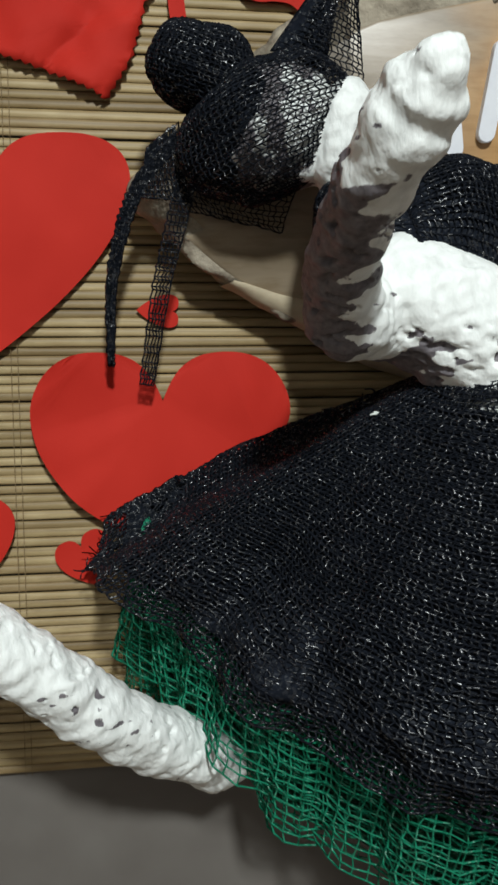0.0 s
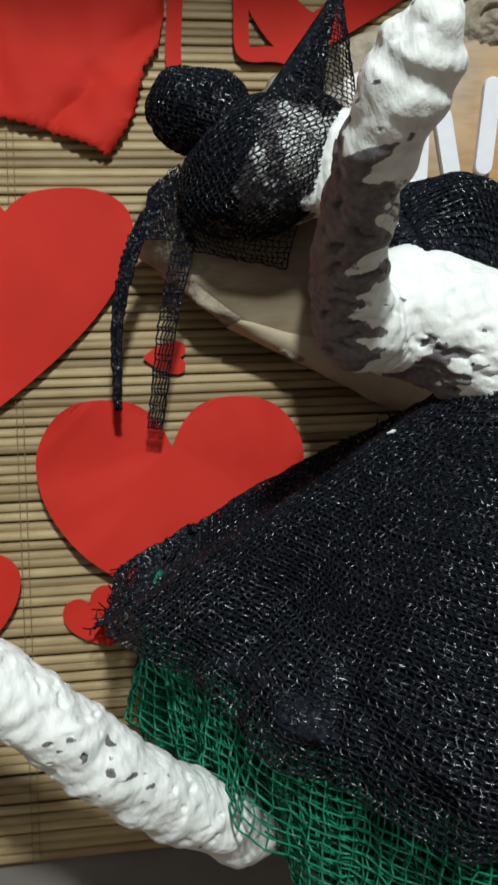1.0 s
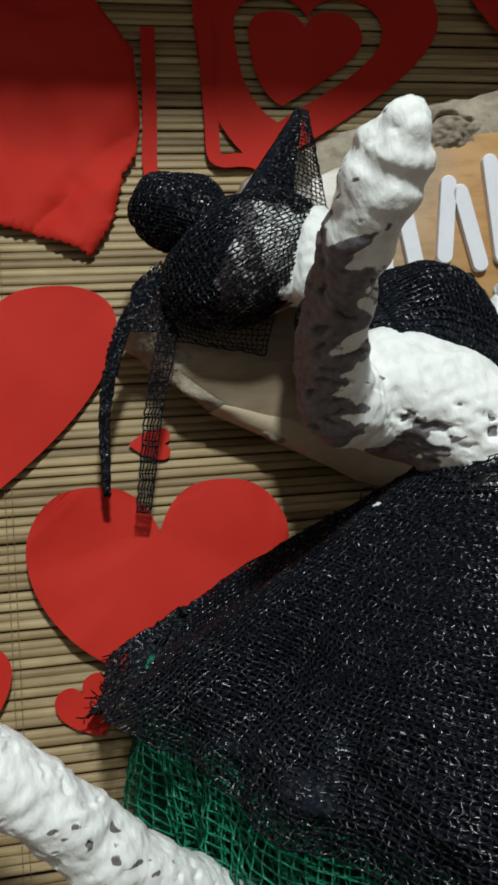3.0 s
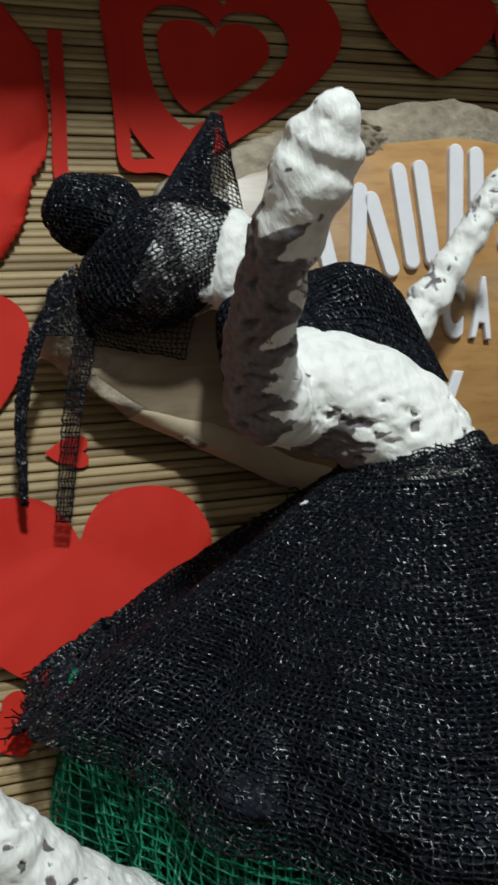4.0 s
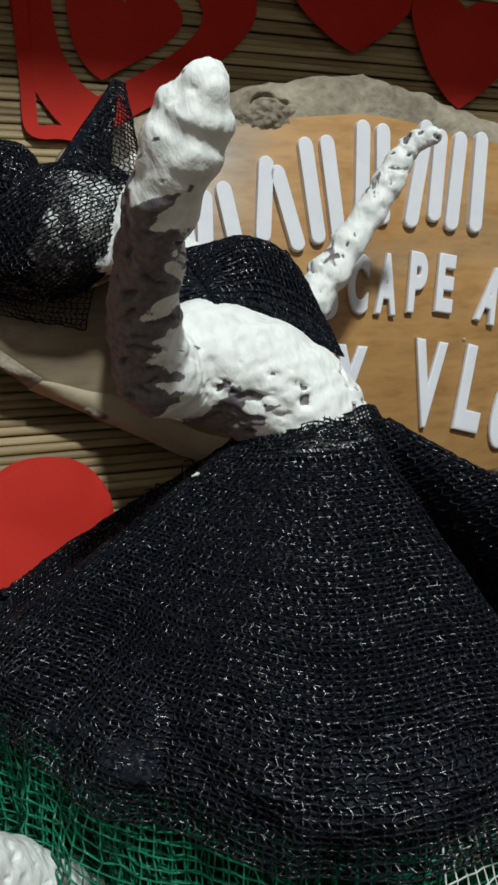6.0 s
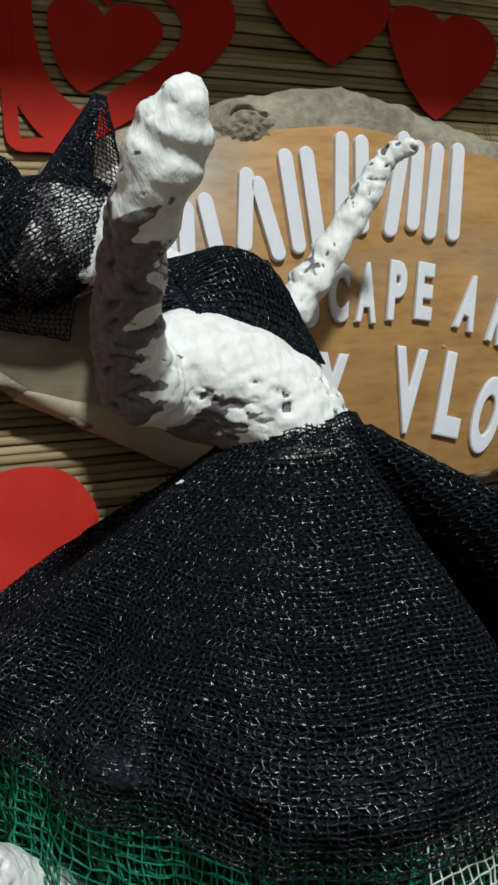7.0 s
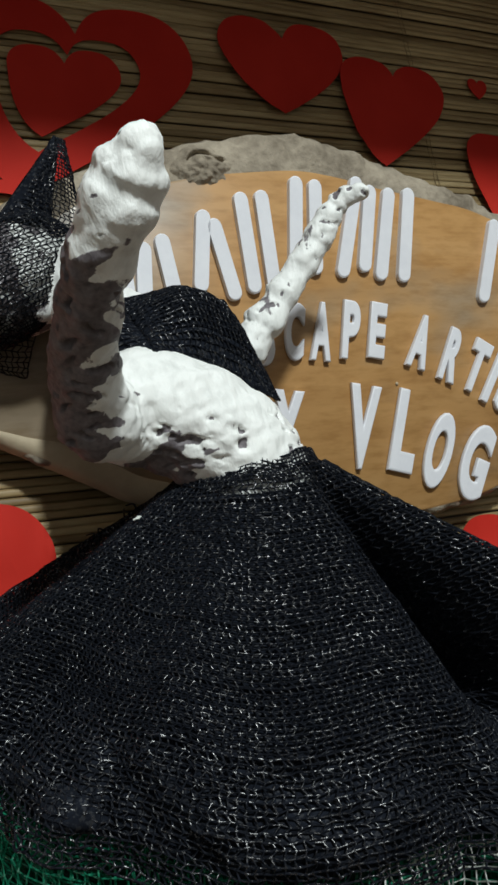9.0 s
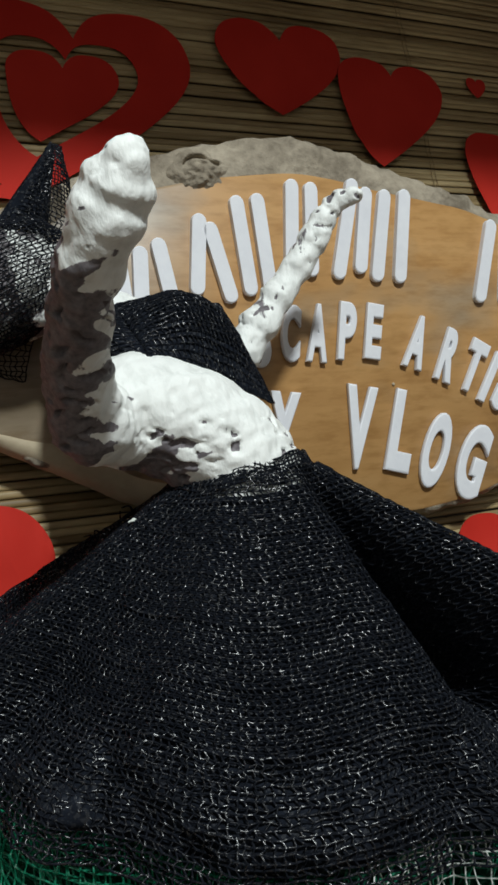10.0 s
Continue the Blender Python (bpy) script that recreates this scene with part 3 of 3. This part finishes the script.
def build_doll():
    bm = bmesh.new()
    tube(bm, [(0.105, -0.050, 0.255), (0.1025, -0.055, 0.274), (0.0885, -0.060, 0.286), (0.073, -0.064, 0.291), (0.061, -0.070, 0.288)], [0.020, 0.0185, 0.0178, 0.0172, 0.0145], 24, 40)
    tube(bm, [(0.088, -0.046, 0.290), (0.083, -0.036, 0.308), (0.070, -0.036, 0.318), (0.055, -0.039, 0.325), (0.038, -0.043, 0.330)], [0.0130, 0.0125, 0.0115, 0.0100, 0.0110], 22, 36)
    ball(bm, (0.0485, -0.044, 0.331), (0.0085, 0.0120, 0.0165))
    ball(bm, (0.0285, -0.043, 0.332), (0.0215, 0.0160, 0.0180))
    tube(bm, [(0.070, -0.066, 0.288), (0.062, -0.083, 0.286), (0.0605, -0.100, 0.297), (0.0640, -0.120, 0.308), (0.0685, -0.134, 0.318), (0.0735, -0.140, 0.328), (0.0765, -0.1440, 0.3335), (0.0790, -0.1460, 0.3370)],
         [0.0140, 0.0110, 0.0084, 0.0074, 0.0074, 0.0084, 0.0056, 0.0026], 24, 110, 0.045, 8)
    tube(bm, [(0.098, -0.036, 0.306), (0.106, -0.036, 0.317), (0.115, -0.034, 0.332), (0.125, -0.0325, 0.348), (0.1310, -0.032, 0.360), (0.1355, -0.033, 0.3655), (0.1405, -0.035, 0.3672), (0.1425, -0.036, 0.3660)],
         [0.0072, 0.0062, 0.0052, 0.0046, 0.0042, 0.0036, 0.0028, 0.0018], 20, 70, 0.11, 11)
    tube(bm, [(-0.0222, -0.1324, 0.2075), (-0.0133, -0.1282, 0.2011), (-0.0045, -0.1231, 0.1938), (0.0041, -0.1164, 0.1846), (0.0148, -0.1053, 0.1713), (0.0259, -0.0917, 0.1587), (0.0382, -0.0764, 0.1471), (0.0444, -0.0656, 0.1409), (0.072, -0.046, 0.170), (0.088, -0.048, 0.205), (0.100, -0.050, 0.262)],
         [0.0092, 0.0092, 0.0092, 0.0094, 0.0096, 0.0096, 0.0094, 0.0086, 0.0080, 0.0110, 0.0180], 26, 130, 0.025, 14)
    tube(bm, [(0.106, -0.045, 0.262), (0.112, -0.030, 0.230), (0.114, -0.014, 0.200), (0.116, -0.010, 0.160)], [0.0180, 0.0150, 0.0110, 0.0095], 20, 30)
    me = bpy.data.meshes.new("doll_rough")
    bm.to_mesh(me)
    bm.free()
    tmp = new("doll_rough", me)
    mod = tmp.modifiers.new("join", "REMESH")
    mod.mode, mod.voxel_size = "VOXEL", 0.0006
    soft = tmp.modifiers.new("soften", "SMOOTH")
    soft.factor, soft.iterations = 0.5, 5
    bpy.context.view_layer.update()
    out = bpy.data.meshes.new_from_object(tmp.evaluated_get(bpy.context.evaluated_depsgraph_get()))
    bpy.data.objects.remove(tmp)
    out.name = "doll"
    attr = out.attributes.new("paint", "FLOAT", "POINT")
    normals = [v.normal.copy() for v in out.vertices]
    moved = np.zeros((len(normals), 3))
    cover = np.zeros(len(normals))
    for i, v in enumerate(out.vertices):
        p, nrm = v.co.copy(), normals[i]
        # brushed ridges and small gouges in the clay
        lump = noise.noise(p * 120) * 0.0010 + noise.noise(p * 330) * 0.0003
        ridge = 1 - abs(noise.noise(Vector((p.x * 520, p.y * 520, p.z * 240)) + Vector((3, 1, 7))))
        pit = noise.noise(Vector((p.x * 300, p.y * 300, p.z * 420)) + Vector((9, 3, 1)))
        dent = 0.0016 * min(1.0, max(0.0, pit - 0.26) / 0.16) * min(1.0, max(0.0, noise.noise(p * 70) + 0.12) * 2.6)
        leg = p.z < 0.225 and p.x < 0.062
        if leg:
            dent *= 0.45
        elif p.x < 0.100:
            dent *= 0.2
        elif p.x > 0.100 and p.z > 0.300:
            dent *= 0.6
        moved[i] = p + nrm * (lump + 0.0003 * ridge - dent)
        # long brush strokes that run across the shoulder and the chest
        stroke = noise.noise(Vector((0.9 * p.x + 0.42 * p.z, p.y, 0)) * 55 + Vector((0, 0, (0.9 * p.z - 0.42 * p.x) * 330)))
        moved[i] += np.array(nrm) * 0.0005 * stroke
        torso = 0.068 < p.x < 0.125 and 0.262 < p.z < 0.305 and p.y < -0.05
        if torso:
            gouge = noise.noise(Vector((p.x * 230 + p.z * 110, p.y * 230, p.z * 420)) + Vector((5, 8, 2)))
            place = math.exp(-(((p.x - 0.088) / 0.012) ** 2 + ((p.z - 0.281) / 0.007) ** 2))
            cut = min(1.0, max(0.0, gouge - 0.20) / 0.12) * min(1.0, 1.5 * place)
            moved[i] -= np.array(nrm) * 0.0011 * cut
            dent += 0.0016 * cut
        # bare clay on the under side of the raised arm and its shoulder
        bare = 0.0
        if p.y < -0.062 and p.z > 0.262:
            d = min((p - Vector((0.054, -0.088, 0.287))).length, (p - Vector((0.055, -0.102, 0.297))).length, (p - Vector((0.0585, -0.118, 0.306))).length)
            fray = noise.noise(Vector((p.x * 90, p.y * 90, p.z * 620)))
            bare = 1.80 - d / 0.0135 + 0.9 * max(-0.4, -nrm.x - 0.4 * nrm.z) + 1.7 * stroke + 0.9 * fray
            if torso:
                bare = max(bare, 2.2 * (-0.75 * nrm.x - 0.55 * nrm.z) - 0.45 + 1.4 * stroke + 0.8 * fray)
        elif p.x < 0.046 and p.z > 0.300:
            bare = 0.62 - max(0.0, p.x - 0.038) / 0.008 + 0.5 * noise.noise(p * 150)
        elif leg and p.x < 0.036:
            fleck = max(0.0, noise.noise(Vector((p.x * 330, p.y * 330, p.z * 520))) + 0.02)
            bare = 0.04 + 1.1 * fleck * min(1.0, max(0.0, noise.noise(p * 90) + 0.10) * 2.2)
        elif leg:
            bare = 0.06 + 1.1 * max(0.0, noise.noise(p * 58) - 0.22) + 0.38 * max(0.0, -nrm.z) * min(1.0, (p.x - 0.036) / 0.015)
        elif p.x > 0.100 and p.z > 0.300 or p.x > 0.082 and p.z < 0.298 and p.y < -0.05:
            bare = 0.26 + 0.9 * max(0.0, noise.noise(p * 65))
        if bare > 0.5 and p.y < -0.062:
            hole = max(0.0, noise.noise(Vector((p.x * 260, p.y * 260, p.z * 520)) + Vector((2, 7, 4))) - 0.30)
            moved[i] -= np.array(nrm) * min(0.0022, 0.010 * hole)
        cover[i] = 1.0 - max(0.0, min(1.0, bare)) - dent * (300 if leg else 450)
    out.vertices.foreach_set("co", moved.ravel())
    attr.data.foreach_set("value", cover)
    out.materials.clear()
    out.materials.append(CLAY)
    for poly in out.polygons:
        poly.use_smooth = True
    return tagged(new("doll", out), "lumpy white painted clay doll with raised arms", "doll")


DOLL = build_doll()


# ---- black net skirt ----
def hem(a):
    """The skirt's lower edge; a: degrees round it, 180 left, 270 front, 360 right."""
    r = math.radians(a)
    x = 0.105 + (0.1235 if math.cos(r) < 0 else 0.150) * math.cos(r)
    y = -0.030 + 0.082 * math.sin(r)
    z = 0.1775 + (0.015 if math.cos(r) < 0 else 0.022) * abs(math.cos(r)) ** 2 - 0.011 * math.exp(-((a - 274) / 14) ** 2) + 0.008 * math.exp(-((a - 230) / 16) ** 2) + 0.009 * noise.noise(Vector((a * 0.06, 2.0, 0)))
    z += 0.004 * math.sin(math.radians(a * 7)) + 0.002 * math.sin(math.radians(a * 13 + 40))
    return Vector((x, y, z))


def skirt_point(a, v, out=0.0):
    """v: 0 at the waist, 1 at the hem."""
    r = math.radians(a)
    top = WAIST + Vector((0.0225 * math.cos(r) + 0.001, 0.0185 * math.sin(r), 0.0035 * math.cos(r) + 0.001))
    low = hem(a)
    p = Vector((top.x + (low.x - top.x) * v, top.y + (low.y - top.y) * v, top.z + (low.z - top.z) * v))
    fold = 0.0022 * math.sin(math.radians(a * 7)) + 0.0010 * math.sin(math.radians(a * 17 + 60))
    fade = 1 - 0.75 * min(1.0, max(0.0, (v - 0.68) / 0.25))
    valley = -0.044 * fade * math.exp(-((a - 313) / (6.5 if a < 313 else 8.0)) ** 2) + 0.020 * math.exp(-((a - 337) / 9.0) ** 2) - 0.008 * math.exp(-((a - 232) / 7.0) ** 2)
    ahead = Vector((0.35 * math.cos(r), math.sin(r), 0.25)).normalized()
    p += ahead * ((fold + valley) * min(1.0, v * 1.6) + out)
    crumple = max(0.0, v - 0.55) * min(1.0, max(0.12, (a - 198) / 35))
    p += ahead * (0.0010 * noise.noise(p * 90) + crumple * (0.028 * noise.noise(p * 42 + Vector((4, 0, 0))) + 0.016 * noise.noise(p * 105)))
    return p


skirt = thing("skirt", (0.10, -0.05, 0.19), "long flared black net skirt gathered at the doll's waist", "skirt")
bands = [0.0, 0.08, 0.17, 0.28, 0.40, 0.54, 0.69, 0.85, 1.0]
for k, (v0, v1) in enumerate(zip(bands, bands[1:])):
    mid = (v0 + v1) / 2
    arc = 0.055 + 0.36 * mid
    long = 0.125 * (v1 - v0)
    adopt(skirt, net("net_band", lambda u, v, v0=v0, v1=v1: skirt_point(165 + 215 * u, v0 + (v1 - v0) * v), max(56, int(arc / (0.00165 if v0 < 0.6 else 0.0018))), max(4, round(long / (0.00155 if v0 < 0.6 else 0.0019))), 0.0008 if v0 < 0.6 else 0.0009, THREAD if v0 < 0.6 else LOOSE_GLINT, None, jitter=0.00022 if v0 < 0.6 else 0.00045, seed=k, knit=0.45))
adopt(skirt, cloth("lining", lambda u, v: skirt_point(-8 + 360 * u, (1 - v) * 0.065 * max(0.0, -math.sin(math.radians(360 * u - 8))) ** 2 + 0.925 * v, -0.0016), 240, 40, 0.0004, LINING, None, "matt black inner layer"))


def waist_point(u, v):
    a = math.radians(360 * u)
    return WAIST + Vector(((0.0195 + 0.004 * v) * math.cos(a), (0.0175 + 0.0025 * v) * math.sin(a), 0.0030 * math.cos(a) + 0.0045 - 0.007 * v + 0.0010 * math.sin(7 * a)))


adopt(skirt, net("waistband", waist_point, 84, 7, 0.0008, THREAD, None, jitter=0.0002, seed=30))


# frayed ends along the skirt's cut edges
rnd = random.Random(77)
for k in range(26):
    if k < 8:
        p = skirt_point(rnd.uniform(172, 192), rnd.uniform(0.10, 0.34))
        way = Vector((-1, rnd.uniform(-0.3, 0.3), rnd.uniform(-0.1, 0.9)))
    else:
        p = skirt_point(rnd.uniform(172, 215), rnd.uniform(0.97, 1.0))
        way = Vector((-0.8, rnd.uniform(-0.4, 0.2), rnd.uniform(-0.9, 0.3)))
    far = rnd.uniform(0.002, 0.006)
    bend = Vector((rnd.uniform(-1, 1), rnd.uniform(-1, 1), rnd.uniform(-1, 1))) * 0.002
    bm = bmesh.new()
    tube(bm, [p, p + way.normalized() * far * 0.5 + bend, p + way.normalized() * far], [0.00035, 0.0003, 0.0002], 6, 8)
    adopt(skirt, part("frayed_thread", bm, THREAD))


# ---- green and white net under the skirt ----
def ruffle(a, v, spread, drop, wave, phase):
    r = math.radians(a)
    p = skirt_point(a, 0.93, -0.009)
    away = Vector((math.cos(r), math.sin(r), 0))
    w = wave * math.sin(math.radians(a * 11) + phase) + 0.5 * wave * math.sin(math.radians(a * 23) + 2 * phase)
    return p + away * (spread * v + w * v) + Vector((0, 0, -drop * v + 0.4 * w * v)) + 0.003 * v * noise.noise_vector(p * 40)


green = thing("green_underskirt", (0.10, -0.05, 0.16), "ruffled green net underskirt showing below the black hem", "underskirt")
adopt(green, net("outer_ruffle", lambda u, v: ruffle(170 + 205 * u, v, -0.004, 0.036, 0.0075, 0.0), 118, 11, 0.0008, GREEN, None, jitter=0.0007, seed=41))
adopt(green, net("middle_ruffle", lambda u, v: ruffle(170 + 205 * u, v, -0.010, 0.048, 0.0070, 1.7), 110, 14, 0.0008, GREEN, None, jitter=0.0006, seed=42))
adopt(green, net("inner_ruffle", lambda u, v: ruffle(170 + 205 * u, v, -0.016, 0.052, 0.0060, 4.0), 100, 14, 0.0008, GREEN, None, jitter=0.0006, seed=44))
# sheet added behind the ruffles, its dark colour standing for the shade there
adopt(green, cloth("lining", lambda u, v: ruffle(172 + 200 * u, v, -0.022, 0.050, 0.004, 0.5), 120, 14, 0.0004, GREEN_SHADE, None, "dark green inner sheet that stands in for shade"))
white_net = thing("white_underskirt", (0.17, -0.05, 0.15), "stiff white net layer under the green net", "underskirt")
adopt(white_net, net("ruffle", lambda u, v: ruffle(282 + 46 * u, v, 0.014, 0.044, 0.0045, 3.1), 40, 16, 0.0006, WHITE_NET, None, jitter=0.0006, seed=43))


# ---- black net bodice ----
def patch(corners, bulge, wob=0.0, seed=0.0):
    a, b, c, d = (Vector(p) for p in corners)
    n = (b - a).cross(d - a).normalized()
    if n.y > 0:
        n = -n

    def fn(u, v):
        p = (a * (1 - u) + b * u) * (1 - v) + (d * (1 - u) + c * u) * v
        p = p + n * bulge * math.sin(math.pi * u) ** 0.8 * math.sin(math.pi * v) ** 0.8 if 0 < u < 1 and 0 < v < 1 else p
        return p + n * wob * noise.noise(p * 120 + Vector((seed, 0, 0)))
    return fn


bodice = thing("bodice", (0.09, -0.05, 0.31), "black net bodice wrapped round the doll's chest", "bodice")
FRONT = ((0.0620, -0.048, 0.3260), (0.0960, -0.030, 0.3310), (0.1140, -0.046, 0.2955), (0.0760, -0.0720, 0.3060))
SIDE = ((0.0430, -0.034, 0.3200), (0.0620, -0.048, 0.3260), (0.0760, -0.0720, 0.3060), (0.0480, -0.050, 0.2850))
for corners, nu, nv, seed in ((FRONT, 26, 22, 1.0), (SIDE, 14, 20, 2.0)):
    adopt(bodice, net("net_panel", patch(corners, 0.0135, 0.0010, seed), nu, nv, 0.0008, THREAD, None, jitter=0.0002, knit=0.45, seed=int(50 + seed)))
    adopt(bodice, cloth("lining", patch(corners, 0.0120, 0.0010, seed), 18, 18, 0.0003, LINING, None, "matt black inner layer"))


# ---- black net hood with bun, peak and ribbons ----
hood = thing("hood", (0.025, -0.04, 0.335), "black net hood with a wrapped bun, a peak and hanging ribbons", "hood")


def shell(centre, size, lo=0.0, hi=360.0, lean=0.0):
    c, turn = Vector(centre), Matrix.Rotation(math.radians(lean), 3, "Y")

    def fn(u, v):
        a, b = math.radians(lo + (hi - lo) * u), math.radians(-82 + 164 * v)
        p = Vector((size[0] * math.cos(b) * math.cos(a), size[1] * math.cos(b) * math.sin(a), size[2] * math.sin(b)))
        p = turn @ p
        return c + p * (1 + 0.13 * noise.noise((c + p) * 85))
    return fn


adopt(hood, net("cap", shell((0.0310, -0.0435, 0.3305), (0.0262, 0.0185, 0.0200), lean=-32), 72, 42, 0.0007, THREAD, None, jitter=0.0002, knit=0.45, seed=60))
adopt(hood, cloth("cap_lining", shell((0.0275, -0.0425, 0.3322), (0.0205, 0.0158, 0.0172), 62, 296, -30), 40, 20, 0.0003, LINING, None, "matt black inner layer"))
adopt(hood, net("bun", shell((0.0105, -0.0440, 0.3450), (0.0175, 0.0135, 0.0125), lean=12), 58, 28, 0.0008, THREAD, None, jitter=0.0003, knit=0.45, seed=61))
adopt(hood, cloth("bun_lining", shell((0.0105, -0.0440, 0.3450), (0.0165, 0.0125, 0.0115), lean=12), 28, 16, 0.0003, LINING, None, "matt black inner layer"))
PEAK = ((0.0440, -0.0320, 0.3830), (0.0475, -0.0310, 0.3820), (0.0560, -0.0340, 0.3480), (0.0300, -0.0420, 0.3520))
adopt(hood, net("peak", patch(PEAK, 0.0055, 0.0012, 4.0), 14, 24, 0.0006, THREAD, None, jitter=0.0002, knit=0.45, seed=62))
PEAK_DARK = ((0.0440, -0.0322, 0.3828), (0.0455, -0.0318, 0.3822), (0.0450, -0.0370, 0.3510), (0.0290, -0.0420, 0.3520))
adopt(hood, cloth("peak_lining", patch(PEAK_DARK, 0.0035, 0.001, 4.0), 8, 14, 0.0003, LINING, None, "matt black doubled edge"))
FLAP = ((-0.0020, -0.0350, 0.3280), (0.0430, -0.0400, 0.3200), (0.0370, -0.0300, 0.3020), (0.0020, -0.0270, 0.3060))
adopt(hood, net("lower_flap", patch(FLAP, 0.0060, 0.0015, 6.0), 22, 11, 0.0006, THREAD, None, jitter=0.0002, knit=0.45, seed=63))
WING = ((0.0020, -0.0380, 0.3300), (0.0060, -0.0330, 0.3080), (-0.0120, -0.0280, 0.3080), (-0.0090, -0.0320, 0.3220))
adopt(hood, net("wing", patch(WING, 0.0030, 0.0010, 7.0), 12, 14, 0.0008, THREAD, None, jitter=0.0002, knit=0.45, seed=64))


def ribbon(path, wide, twist):
    pts = smooth_line(path, 60)

    def fn(u, v):
        k = min(59, int(v * 59))
        a = twist * v
        return pts[k] + Vector((math.cos(a), math.sin(a) * 0.8, 0)) * wide * (u - 0.5) * (1 - 0.25 * v)
    return fn


adopt(hood, net("ribbon", ribbon([(0.0020, -0.036, 0.3260), (-0.0100, -0.0320, 0.3120), (-0.0160, -0.0290, 0.2960), (-0.0185, -0.0260, 0.2780), (-0.0165, -0.0250, 0.2550)], 0.0046, 1.4), 6, 60, 0.0012, THREAD, None, jitter=0.0003, knit=0.45, seed=65))
adopt(hood, net("ribbon", ribbon([(0.0050, -0.033, 0.3160), (0.0010, -0.0290, 0.2980), (-0.0020, -0.0270, 0.2800), (-0.0040, -0.0250, 0.2500)], 0.0068, 0.7), 5, 40, 0.0007, THREAD, None, jitter=0.0002, knit=0.45, seed=66))

for part_of_hood in list(hood.children):
    for v in part_of_hood.data.vertices:
        v.co += Vector((-0.0055, 0, 0.001))
for root in (DOLL, skirt, green, white_net, bodice, hood):
    hang(root)


# a fleck of lint on the skirt, below the waist
def lint(place):
    bm = bmesh.new()
    ball(bm, (0, 0, 0), (0.0013, 0.0005, 0.0005), 14)
    for v in bm.verts:
        v.co += 0.0003 * noise.noise_vector(v.co * 1500)
    ob = part("lint", bm, WHITE_NET)
    ob.matrix_world = pose(*place, 0, -18, 0)
    return tagged(ob, "small white fleck of lint caught on the black skirt", "lint")


lint((0.0553, -0.0668, 0.2483))
